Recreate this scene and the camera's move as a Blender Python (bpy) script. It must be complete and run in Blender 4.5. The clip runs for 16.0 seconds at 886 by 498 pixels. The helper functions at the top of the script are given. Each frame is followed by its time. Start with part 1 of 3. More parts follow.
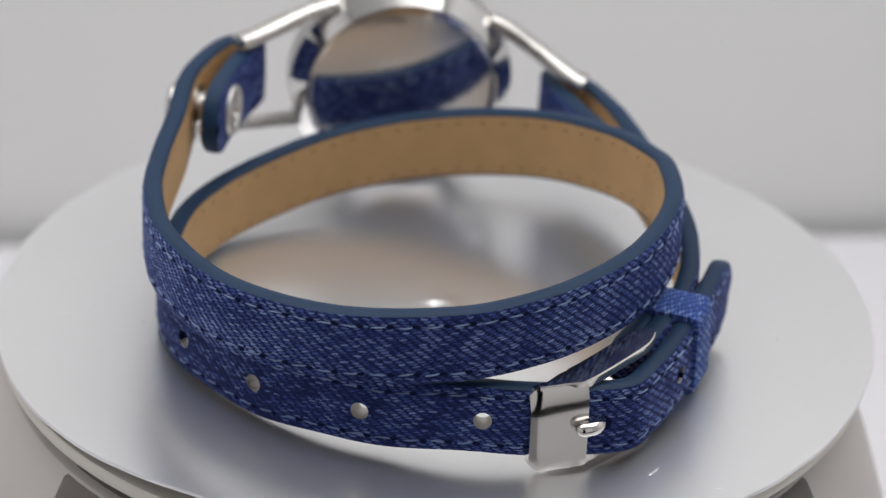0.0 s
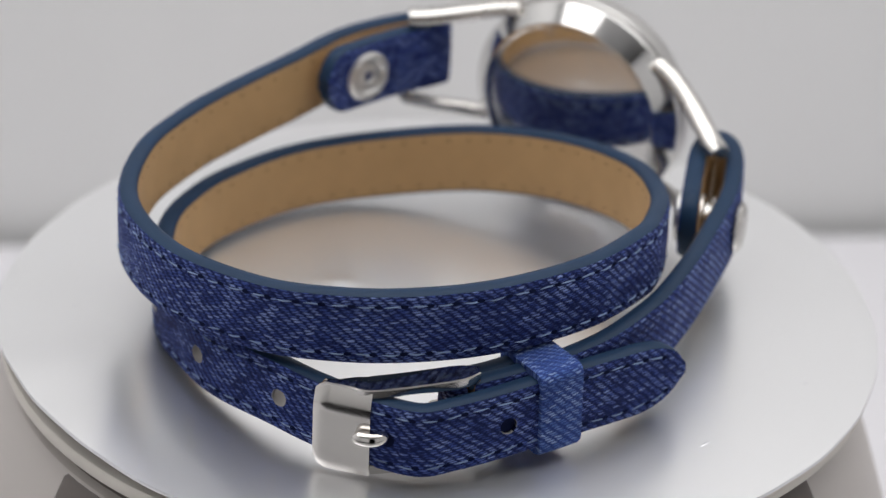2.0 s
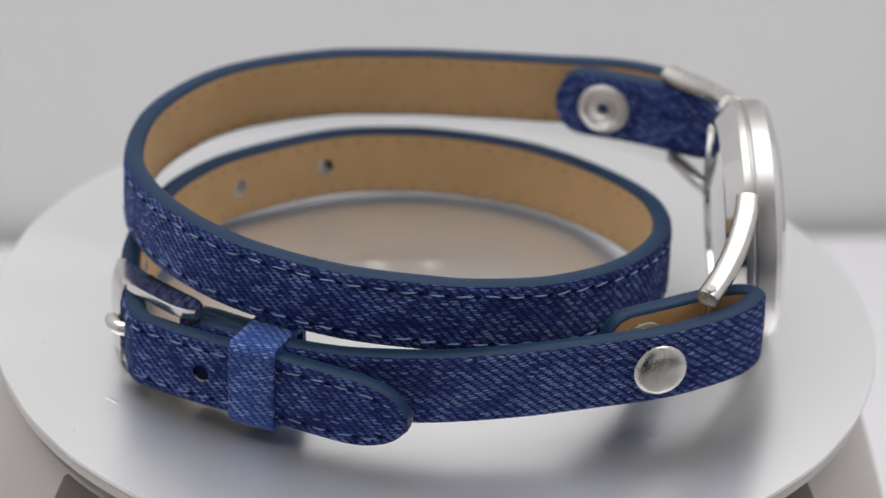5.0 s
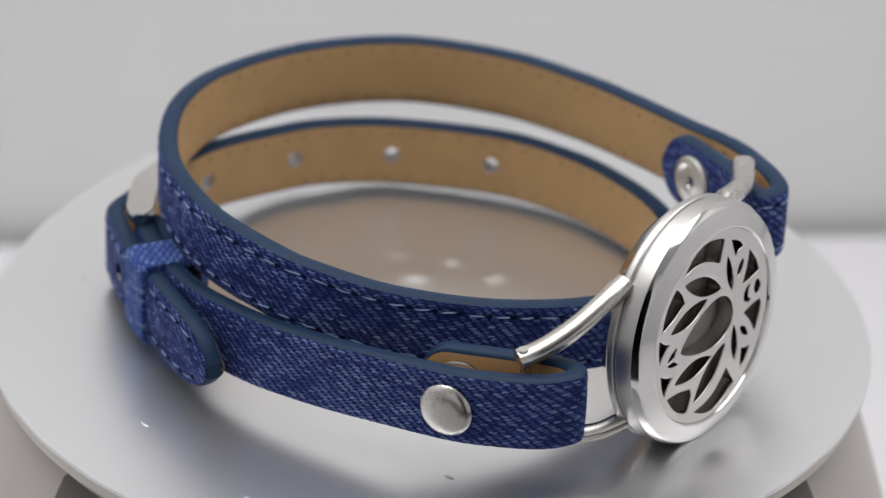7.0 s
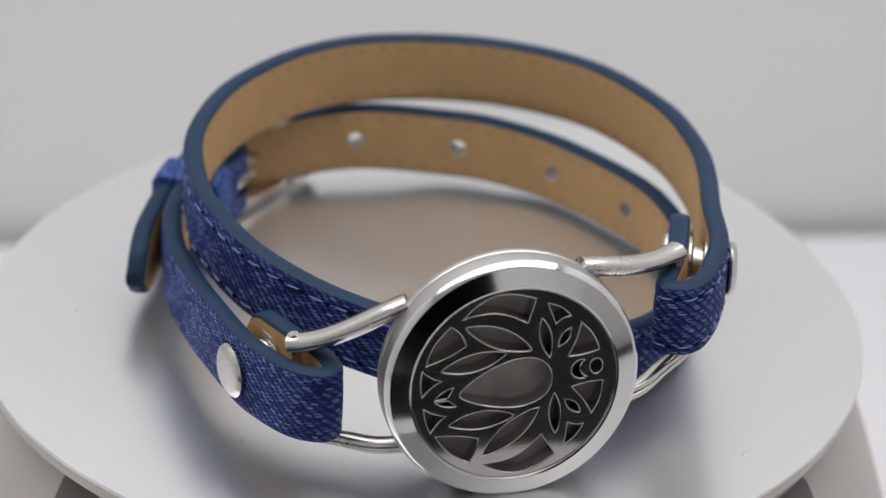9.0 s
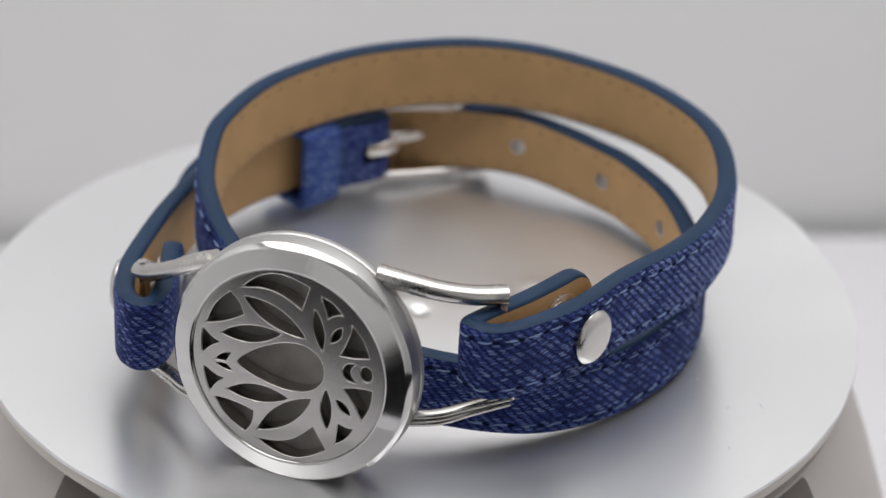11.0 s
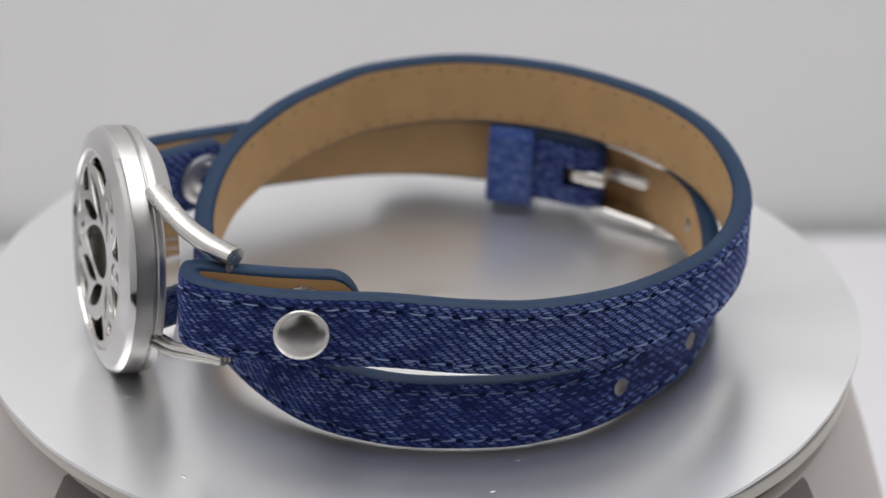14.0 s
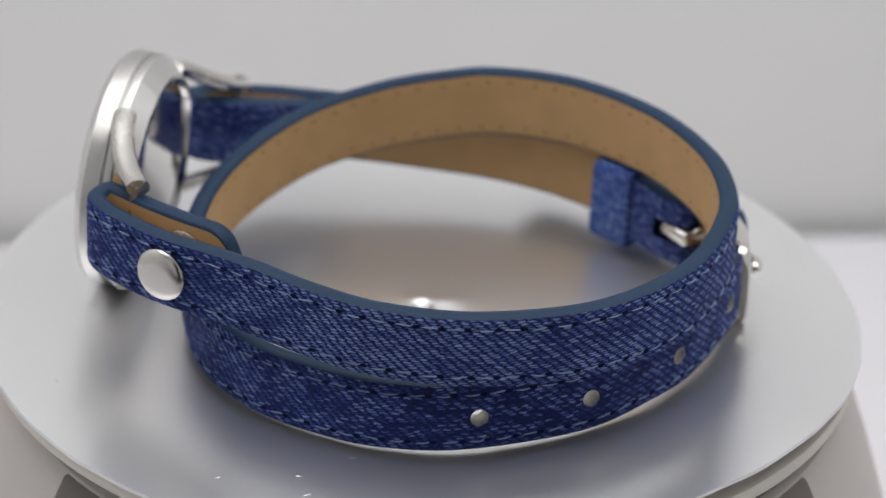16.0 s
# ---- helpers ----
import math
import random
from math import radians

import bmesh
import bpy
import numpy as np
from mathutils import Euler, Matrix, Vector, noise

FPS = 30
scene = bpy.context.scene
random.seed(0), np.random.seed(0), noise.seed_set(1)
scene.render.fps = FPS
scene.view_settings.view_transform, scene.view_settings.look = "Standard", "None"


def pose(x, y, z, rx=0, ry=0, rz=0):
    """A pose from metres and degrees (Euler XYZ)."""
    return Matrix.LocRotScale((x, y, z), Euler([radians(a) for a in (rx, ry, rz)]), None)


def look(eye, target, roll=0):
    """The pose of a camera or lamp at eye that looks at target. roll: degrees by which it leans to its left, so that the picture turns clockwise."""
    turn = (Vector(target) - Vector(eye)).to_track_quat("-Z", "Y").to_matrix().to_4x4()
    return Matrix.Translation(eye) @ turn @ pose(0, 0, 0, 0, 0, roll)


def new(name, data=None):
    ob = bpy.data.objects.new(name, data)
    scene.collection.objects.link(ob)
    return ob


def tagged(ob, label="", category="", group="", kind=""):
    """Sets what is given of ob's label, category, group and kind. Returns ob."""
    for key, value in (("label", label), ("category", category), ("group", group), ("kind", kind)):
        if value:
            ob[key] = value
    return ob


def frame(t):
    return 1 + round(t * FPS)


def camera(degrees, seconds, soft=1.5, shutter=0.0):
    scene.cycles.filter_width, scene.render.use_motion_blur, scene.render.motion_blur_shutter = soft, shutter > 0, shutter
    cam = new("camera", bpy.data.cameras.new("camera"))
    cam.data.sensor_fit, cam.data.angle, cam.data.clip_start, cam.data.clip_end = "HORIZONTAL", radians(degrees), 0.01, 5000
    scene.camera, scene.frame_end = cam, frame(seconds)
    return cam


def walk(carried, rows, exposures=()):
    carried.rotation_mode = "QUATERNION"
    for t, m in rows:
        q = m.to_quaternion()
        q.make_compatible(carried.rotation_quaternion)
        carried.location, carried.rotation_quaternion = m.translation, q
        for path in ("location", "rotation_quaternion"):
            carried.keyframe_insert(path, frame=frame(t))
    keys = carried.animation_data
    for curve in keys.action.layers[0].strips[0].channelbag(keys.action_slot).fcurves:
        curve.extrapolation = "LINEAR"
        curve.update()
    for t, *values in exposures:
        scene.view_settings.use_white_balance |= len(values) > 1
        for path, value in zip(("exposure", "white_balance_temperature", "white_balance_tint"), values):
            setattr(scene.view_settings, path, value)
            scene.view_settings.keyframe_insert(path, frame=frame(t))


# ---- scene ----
S = 0.385          # metres per unit of the plan
MM = 0.001

# ---------------------------------------------------------------- camera
cam = camera(14.43, 16.0)
cam.data.dof.use_dof = True
cam.data.dof.focus_distance = 0.406
cam.data.dof.aperture_fstop = 21.0
EYE = Vector((0.0, -S, 0.56607 * S))
PITCH, YAW, ROLL = 28.374, 0.231, 2.369
AIM = Vector((math.sin(radians(YAW)) * math.cos(radians(PITCH)), math.cos(radians(YAW)) * math.cos(radians(PITCH)), -math.sin(radians(PITCH))))
VIEW = look(EYE, EYE + AIM, ROLL)
walk(cam, [(0.0, VIEW), (16.0, VIEW)])

# ---------------------------------------------------------------- light
world = bpy.data.worlds.new("world")
scene.world = world
world.use_nodes = True
world.node_tree.nodes["Background"].inputs[0].default_value = (0.75, 0.80, 0.90, 1)
world.node_tree.nodes["Background"].inputs[1].default_value = 0.05
scene.view_settings.exposure = 0.0


def area(name, m, sx, sy, power, color=(1, 1, 1)):
    d = bpy.data.lights.new(name, "AREA")
    d.shape, d.size, d.size_y, d.energy, d.color = "RECTANGLE", sx, sy, power, color
    ob = new(name, d)
    ob.matrix_world = m
    return ob


# the diffused LED panel under the roof of the photo box
area("led_light", pose(0, 0, 0, 0, 0, 6.2) @ look((0, 0.02, 0.322), (0, 0.02, 0)), 0.52, 0.30, 1.29, (1.0, 0.99, 0.985))


# ---------------------------------------------------------------- materials
def mat(name):
    m = bpy.data.materials.new(name)
    m.use_nodes = True
    nt = m.node_tree
    return m, nt, nt.nodes["Principled BSDF"]


def math_node(nt, op, a, b=None, clamp=False):
    n = nt.nodes.new("ShaderNodeMath")
    n.operation, n.use_clamp = op, clamp
    for i, v in enumerate((a, b)):
        if v is None:
            continue
        if isinstance(v, (int, float)):
            n.inputs[i].default_value = v
        else:
            nt.links.new(v, n.inputs[i])
    return n.outputs[0]


def ramp(nt, fac, stops):
    n = nt.nodes.new("ShaderNodeValToRGB")
    el = n.color_ramp.elements
    el[0].position, el[0].color = stops[0][0], (*stops[0][1], 1)
    el[1].position, el[1].color = stops[-1][0], (*stops[-1][1], 1)
    for p, c in stops[1:-1]:
        e = el.new(p)
        e.color = (*c, 1)
    nt.links.new(fac, n.inputs[0])
    return n.outputs[0]


def mix(nt, fac, a, b):
    n = nt.nodes.new("ShaderNodeMix")
    n.data_type = "RGBA"
    for sock, v in ((n.inputs[0], fac), (n.inputs[6], a), (n.inputs[7], b)):
        if isinstance(v, (int, float)):
            sock.default_value = v
        elif isinstance(v, tuple):
            sock.default_value = (*v, 1)
        else:
            nt.links.new(v, sock)
    return n.outputs[2]


def noise_tex(nt, vec, scale, detail=3.0, rough=0.55):
    n = nt.nodes.new("ShaderNodeTexNoise")
    n.inputs["Scale"].default_value, n.inputs["Detail"].default_value, n.inputs["Roughness"].default_value = scale, detail, rough
    nt.links.new(vec, n.inputs["Vector"])
    return n.outputs[0]


def bump(nt, height, strength, dist, bsdf):
    b = nt.nodes.new("ShaderNodeBump")
    b.inputs["Strength"].default_value, b.inputs["Distance"].default_value = strength, dist
    nt.links.new(height, b.inputs["Height"])
    nt.links.new(b.outputs[0], bsdf.inputs["Normal"])


def denim_material(name, ground, thread, light, skew, bright, wash=()):
    """Twill: rows of thread floats, each row shifted against the last. UV is in millimetres along and across the strap."""
    m, nt, bs = mat(name)
    uv = nt.nodes.new("ShaderNodeUVMap").outputs[0]
    wob = nt.nodes.new("ShaderNodeTexNoise")
    wob.inputs["Scale"].default_value = 1.3
    nt.links.new(uv, wob.inputs["Vector"])
    off = nt.nodes.new("ShaderNodeVectorMath")
    off.operation = "MULTIPLY_ADD"
    nt.links.new(wob.outputs["Color"], off.inputs[0])
    off.inputs[1].default_value = (0.90, 0.55, 0)
    nt.links.new(uv, off.inputs[2])
    sep = nt.nodes.new("ShaderNodeSeparateXYZ")
    nt.links.new(off.outputs[0], sep.inputs[0])
    along = nt.nodes.new("ShaderNodeSeparateXYZ")
    along.name = "along"
    nt.links.new(uv, along.inputs[0])
    row = math_node(nt, "DIVIDE", sep.outputs[1], 0.32)
    ri = math_node(nt, "FLOOR", row)
    rf = math_node(nt, "FRACT", row)
    col = math_node(nt, "ADD", math_node(nt, "DIVIDE", sep.outputs[0], 1.32), math_node(nt, "MULTIPLY", ri, skew))
    ci = math_node(nt, "FLOOR", col)
    cf = math_node(nt, "FRACT", col)
    # the float: a rounded bar in its cell
    dx = math_node(nt, "ABSOLUTE", math_node(nt, "SUBTRACT", cf, 0.5))
    dy = math_node(nt, "ABSOLUTE", math_node(nt, "SUBTRACT", rf, 0.5))
    ex = math_node(nt, "MULTIPLY", math_node(nt, "SUBTRACT", 0.42, dx), 4.0, True)
    ey = math_node(nt, "MULTIPLY", math_node(nt, "SUBTRACT", 0.47, dy), 3.6, True)
    bar = math_node(nt, "MULTIPLY", ex, ey)
    cell = nt.nodes.new("ShaderNodeCombineXYZ")
    nt.links.new(ci, cell.inputs[0])
    nt.links.new(ri, cell.inputs[1])
    wn = nt.nodes.new("ShaderNodeTexWhiteNoise")
    wn.noise_dimensions = "2D"
    nt.links.new(cell.outputs[0], wn.inputs["Vector"])
    big = noise_tex(nt, uv, 0.22, 3.0, 0.6)
    lightness = math_node(nt, "ADD", math_node(nt, "MULTIPLY", math_node(nt, "POWER", wn.outputs["Value"], 2.0), 0.70), math_node(nt, "MULTIPLY", math_node(nt, "SUBTRACT", big, 0.36 - bright), 1.0))
    fine = noise_tex(nt, off.outputs[0], 2.2, 2.0, 0.7)
    lightness = math_node(nt, "ADD", lightness, math_node(nt, "MULTIPLY", math_node(nt, "SUBTRACT", fine, 0.5), 0.7))
    for at, wide, much in wash:
        d = math_node(nt, "DIVIDE", math_node(nt, "SUBTRACT", nt.nodes["along"].outputs[0], at), wide)
        g = math_node(nt, "POWER", 2.718, math_node(nt, "MULTIPLY", math_node(nt, "MULTIPLY", d, d), -1.0))
        lightness = math_node(nt, "ADD", lightness, math_node(nt, "MULTIPLY", g, much))
    thread_c = ramp(nt, lightness, [(0.0, ground), (0.30, thread), (0.95, light)])
    colour = mix(nt, bar, ground, thread_c)
    dark = math_node(nt, "MULTIPLY", math_node(nt, "SUBTRACT", big, 0.42), 3.0, True)
    colour2 = mix(nt, dark, tuple(c * 0.75 for c in ground), colour)
    nt.links.new(mix(nt, 0.78, colour2, colour), bs.inputs["Base Color"])
    bs.inputs["Roughness"].default_value = 0.72
    bs.inputs["Specular IOR Level"].default_value = 0.15
    hgt = math_node(nt, "ADD", bar, math_node(nt, "MULTIPLY", noise_tex(nt, uv, 5.0), 0.5))
    bump(nt, hgt, 0.9, 0.00012, bs)
    return m


DENIM = denim_material("denim", (0.010, 0.018, 0.090), (0.058, 0.100, 0.38), (0.30, 0.40, 0.78), 0.28, 0.02, ((70.0, 18.0, 0.34), (138.0, 14.0, 0.12), (102.0, 13.0, 0.12), (297.0, 22.0, -0.20)))
DENIM_SHORT = denim_material("denim_short", (0.010, 0.018, 0.090), (0.058, 0.100, 0.38), (0.30, 0.40, 0.78), 0.28, 0.05, ((62.0, 12.0, 0.22),))
DENIM_LIGHT = denim_material("denim_light", (0.028, 0.055, 0.22), (0.095, 0.18, 0.50), (0.36, 0.48, 0.78), 0.28, 0.06)


def plain_material(name, color, rough, grain=0.0, scale=900.0, metal=0.0, vary=0.06, spec=0.5, relief=0.00004):
    m, nt, bs = mat(name)
    tc = nt.nodes.new("ShaderNodeTexCoord").outputs["Object"]
    big = noise_tex(nt, tc, scale * 0.08, 4.0)
    c = mix(nt, big, tuple(max(0.0, v * (1 - vary * 2)) for v in color), tuple(min(1.0, v * (1 + vary * 2)) for v in color))
    nt.links.new(c, bs.inputs["Base Color"])
    bs.inputs["Roughness"].default_value = rough
    bs.inputs["Metallic"].default_value = metal
    bs.inputs["Specular IOR Level"].default_value = spec
    if grain:
        bump(nt, noise_tex(nt, tc, scale, 4.0, 0.6), grain, relief, bs)
    return m


def steel_material(name, color, rough, stretch=(1, 1, 1), grain=0.05, uneven=1.0):
    m, nt, bs = mat(name)
    tc = nt.nodes.new("ShaderNodeTexCoord").outputs["Object"]
    mp = nt.nodes.new("ShaderNodeMapping")
    mp.inputs["Scale"].default_value = stretch
    nt.links.new(tc, mp.inputs[0])
    n1 = noise_tex(nt, mp.outputs[0], 1500.0, 4.0, 0.7)
    n2 = noise_tex(nt, tc, 160.0, 3.0)
    r = math_node(nt, "ADD", math_node(nt, "MULTIPLY", n1, 0.08), math_node(nt, "MULTIPLY", n2, 0.10))
    nt.links.new(math_node(nt, "ADD", math_node(nt, "MULTIPLY", r, uneven), rough - 0.09 * uneven), bs.inputs["Roughness"])
    bs.inputs["Base Color"].default_value = (*color, 1)
    bs.inputs["Metallic"].default_value = 1.0
    if grain:
        bump(nt, n1, grain, 0.00002, bs)
    return m


BUCKLE = steel_material("bright_steel", (0.68, 0.655, 0.63), 0.14, (1, 1, 1), 0.0, 0.4)
STEEL = steel_material("polished_steel", (0.60, 0.58, 0.555), 0.26)
SATIN = steel_material("satin_steel", (0.66, 0.65, 0.63), 0.42, (1, 1, 6), 0.25)
CASE = steel_material("case_steel", (0.52, 0.51, 0.50), 0.34, (1, 1, 1), 0.0, 0.5)
BEZEL = steel_material("bezel_steel", (0.68, 0.67, 0.66), 0.10, (1, 1, 1), 0.0, 0.3)
GRILLE = steel_material("brushed_steel", (0.60, 0.58, 0.56), 0.13, (1, 1, 1), 0.0, 0.3)
MIRROR = steel_material("mirror_steel", (0.80, 0.78, 0.76), 0.10, (1, 1, 1), 0.02)
EDGE = plain_material("edge_paint", (0.011, 0.031, 0.070), 0.5, 0.25, 1600.0, vary=0.08, spec=0.18)
# darker tan that paints the shade in the lining's needle dents
DENT_SHADE = plain_material("dent_shade", (0.20, 0.12, 0.055), 0.7, vary=0.1, spec=0.2)
LINING = plain_material("tan_lining", (0.42, 0.265, 0.125), 0.62, 0.5, 2600.0, vary=0.07, spec=0.3)
THREAD = plain_material("stitch_thread", (0.19, 0.26, 0.42), 0.7, 0.5, 4000.0, vary=0.25, spec=0.2)
# near-black that paints the shade inside holes and slots
HOLE_SHADE = plain_material("hole_shade", (0.006, 0.010, 0.04), 0.9, vary=0.2, spec=0.1)
FELT = plain_material("grey_felt", (0.34, 0.32, 0.30), 0.95, 0.8, 2500.0, vary=0.3, spec=0.1)
# pale hole walls: light seen through the strap is put into their colour
LIT_HOLE = plain_material("lit_hole_wall", (0.55, 0.53, 0.52), 0.6, vary=0.05)
CORE = plain_material("cream_board", (0.70, 0.66, 0.60), 0.6, 0.3, 700.0, vary=0.05)
SMEAR = plain_material("clear_film", (0.72, 0.72, 0.74), 0.36, metal=0.75, vary=0.03)
BASE = plain_material("base_plastic", (0.50, 0.465, 0.44), 0.45, 0.3, 500.0, vary=0.03)
# dark brown with the shade of recesses put into the colour
DARK = plain_material("recess_shade", (0.14, 0.122, 0.112), 0.6, vary=0.1)
WALL = plain_material("white_box_wall", (0.765, 0.766, 0.766), 0.7, 0.2, 300.0, vary=0.015)
FLOOR = plain_material("white_box_floor", (0.70, 0.69, 0.72), 0.55, 0.2, 300.0, vary=0.015)
# near-black: the missing light outside the box is put into the colour
ROOM = plain_material("unlit_room", (0.012, 0.012, 0.013), 0.9, 0.2, 20.0, vary=0.1, spec=0.1)


def disc_material():
    m, nt, bs = mat("satin_white_sheet")
    tc = nt.nodes.new("ShaderNodeTexCoord").outputs["Object"]
    n1 = noise_tex(nt, tc, 25.0, 1.0)
    nt.links.new(mix(nt, n1, (0.78, 0.78, 0.79), (0.81, 0.81, 0.82)), bs.inputs["Base Color"])
    bs.inputs["Roughness"].default_value = 0.295
    bs.inputs["Metallic"].default_value = 0.88
    # brushed along one direction of the sheet: gloss spreads across the grooves
    bs.inputs["Anisotropic"].default_value = 0.6
    across = nt.nodes.new("ShaderNodeVectorTransform")
    across.vector_type, across.convert_from, across.convert_to = "VECTOR", "OBJECT", "WORLD"
    across.inputs[0].default_value = (math.cos(radians(145)), math.sin(radians(145)), 0)
    nt.links.new(across.outputs[0], bs.inputs["Tangent"])
    return m


SHEET = disc_material()


# ---------------------------------------------------------------- mesh helpers
def part(name, bm, material, parent=None, label="", smooth=True, sharp=40.0):
    me = bpy.data.meshes.new(name)
    bm.normal_update()
    bm.to_mesh(me)
    bm.free()
    me.materials.append(material)
    if smooth:
        for p in me.polygons:
            p.use_smooth = True
        me.set_sharp_from_angle(angle=radians(sharp))
    ob = new(name, me)
    if parent:
        ob.parent = parent
    if label:
        tagged(ob, label)
    return ob


def empty(name, m=Matrix()):
    ob = new(name)
    ob.empty_display_size = 0.01
    ob.matrix_world = m
    return ob


def lathe(profile, seg=96, m=Matrix()):
    """A surface of revolution about local z from (r, z) pairs, in millimetres."""
    bm = bmesh.new()
    rings = []
    for r, z in profile:
        if r <= 1e-6:
            rings.append([bm.verts.new(m @ Vector((0, 0, z * MM)))])
        else:
            rings.append([bm.verts.new(m @ Vector((r * MM * math.cos(2 * math.pi * i / seg), r * MM * math.sin(2 * math.pi * i / seg), z * MM))) for i in range(seg)])
    for a, b in zip(rings, rings[1:]):
        for i in range(seg):
            j = (i + 1) % seg
            if len(a) == 1:
                bm.faces.new((a[0], b[j], b[i]))
            elif len(b) == 1:
                bm.faces.new((a[i], a[j], b[0]))
            else:
                bm.faces.new((a[i], a[j], b[j], b[i]))
    bmesh.ops.recalc_face_normals(bm, faces=bm.faces)
    return bm


def box(sx, sy, sz, m=Matrix(), bevel=0.0, seg=2):
    bm = bmesh.new()
    bmesh.ops.create_cube(bm, size=1.0, matrix=Matrix.Diagonal((sx, sy, sz, 1)))
    if bevel:
        bmesh.ops.bevel(bm, geom=bm.edges[:], offset=bevel, segments=seg, affect="EDGES", profile=0.5)
    bmesh.ops.transform(bm, matrix=m, verts=bm.verts)
    return bm


def spline(points, per=14):
    """Catmull-Rom through the points."""
    pts = [Vector(p) for p in points]
    pts = [pts[0] * 2 - pts[1], *pts, pts[-1] * 2 - pts[-2]]
    out = []
    for i in range(1, len(pts) - 2):
        p0, p1, p2, p3 = pts[i - 1:i + 3]
        for k in range(per):
            t = k / per
            out.append(0.5 * ((2 * p1) + (p2 - p0) * t + (2 * p0 - 5 * p1 + 4 * p2 - p3) * t * t + (3 * p1 - p0 - 3 * p2 + p3) * t ** 3))
    out.append(pts[-2])
    return out


def even(points, step):
    """The polyline resampled at even steps."""
    d = [0.0]
    for a, b in zip(points, points[1:]):
        d.append(d[-1] + (b - a).length)
    n = max(2, round(d[-1] / step))
    out, j = [], 0
    for i in range(n + 1):
        s = d[-1] * i / n
        while j < len(d) - 2 and d[j + 1] < s:
            j += 1
        f = (s - d[j]) / max(1e-12, d[j + 1] - d[j])
        out.append(points[j].lerp(points[j + 1], f))
    return out


def tube(points, r, seg=14, caps=True, flat=1.0, up=(0, 0, 1), round_end=0.0):
    """A rod along the points; flat squeezes it across up."""
    bm = bmesh.new()
    pts = [Vector(p) for p in points]
    rings = []
    ref = Vector(up)
    for i, p in enumerate(pts):
        t = (pts[min(i + 1, len(pts) - 1)] - pts[max(i - 1, 0)]).normalized()
        a = t.cross(ref)
        if a.length < 0.2:
            a = t.cross(Vector((1, 0, 0)))
        a.normalize()
        b = a.cross(t)
        left = (pts[-1] - p).length
        k0 = math.sqrt(max(0.04, 1 - (1 - left / round_end) ** 2)) if round_end and left < round_end else 1.0
        rings.append([bm.verts.new(p + a * (k0 * r * math.cos(2 * math.pi * k / seg)) + b * (k0 * r * flat * math.sin(2 * math.pi * k / seg))) for k in range(seg)])
    for x, y in zip(rings, rings[1:]):
        for k in range(seg):
            bm.faces.new((x[k], x[(k + 1) % seg], y[(k + 1) % seg], y[k]))
    if caps:
        bm.faces.new(rings[0][::-1])
        bm.faces.new(rings[-1])
    bmesh.ops.recalc_face_normals(bm, faces=bm.faces)
    return bm


# ---------------------------------------------------------------- the photo box and the room
def slab(name, lo, hi, material, label, category, yaw=6.2):
    lo, hi = Vector(lo), Vector(hi)
    c = (lo + hi) / 2
    d = hi - lo
    ob = part(name, box(d.x, d.y, d.z, pose(0, 0, 0, 0, 0, yaw) @ Matrix.Translation(c)), material, None, "", False)
    return tagged(ob, label, category, kind="structure")


FZ = -0.075
slab("floor", (-0.30, -0.17, FZ - 0.004), (0.30, 0.1590, FZ), FLOOR, "white floor panel of a small photo box", "floor")
slab("wall_back", (-0.30, 0.1635, FZ - 0.004), (0.30, 0.180, 0.33), WALL, "plain white back panel of a photo box", "wall")
slab("wall_left", (-0.304, -0.46, FZ - 0.004), (-0.30, 0.18, 0.33), WALL, "plain white side panel of a photo box", "wall")
slab("wall_right", (0.30, -0.46, FZ - 0.004), (0.304, 0.18, 0.33), WALL, "plain white side panel of a photo box", "wall")
slab("ceiling", (-0.304, -0.46, 0.33), (0.304, 0.18, 0.336), WALL, "white roof panel of a photo box", "ceiling")
# unseen front panels, added to reflect light; the camera looks through between them
slab("wall_front_left", (-0.30, -0.344, FZ), (-0.085, -0.340, 0.33), WALL, "unseen white front panel of a photo box, added to reflect light", "wall")
slab("wall_front_right", (0.085, -0.344, FZ), (0.30, -0.340, 0.33), WALL, "unseen white front panel of a photo box, added to reflect light", "wall")
slab("table_ground", (-2.5, -2.5, FZ - 0.05), (2.5, 2.5, FZ - 0.006), ROOM, "unlit dark table top under the photo box", "ground")
slab("wall_south", (-2.5, -2.54, FZ - 0.05), (2.5, -2.5, 2.4), ROOM, "dim room wall behind the camera", "wall")

# ---------------------------------------------------------------- turntable
DISC_R = 55.4
DISC_Z = -FZ + 0.5 * MM
DISC_AT = Vector((0.80, 1.05, 0))   # the board sits a little off the axis
table = tagged(empty("turntable", pose(0, 0, FZ)), "round turntable with a silver-white top on a flared plastic base", "turntable")


BASE_PROFILE = [(0.0, 73.0), (1.5, 73.5), (30.0, 66.0), (50.0, 60.2), (60.0, 57.0), (66.5, 54.6), (70.2, 52.6), (71.2, 50.0)]


def base_body():
    """A round flared pedestal."""
    return lathe([(r, h) for h, r in BASE_PROFILE] + [(0, 71.2)], 128)


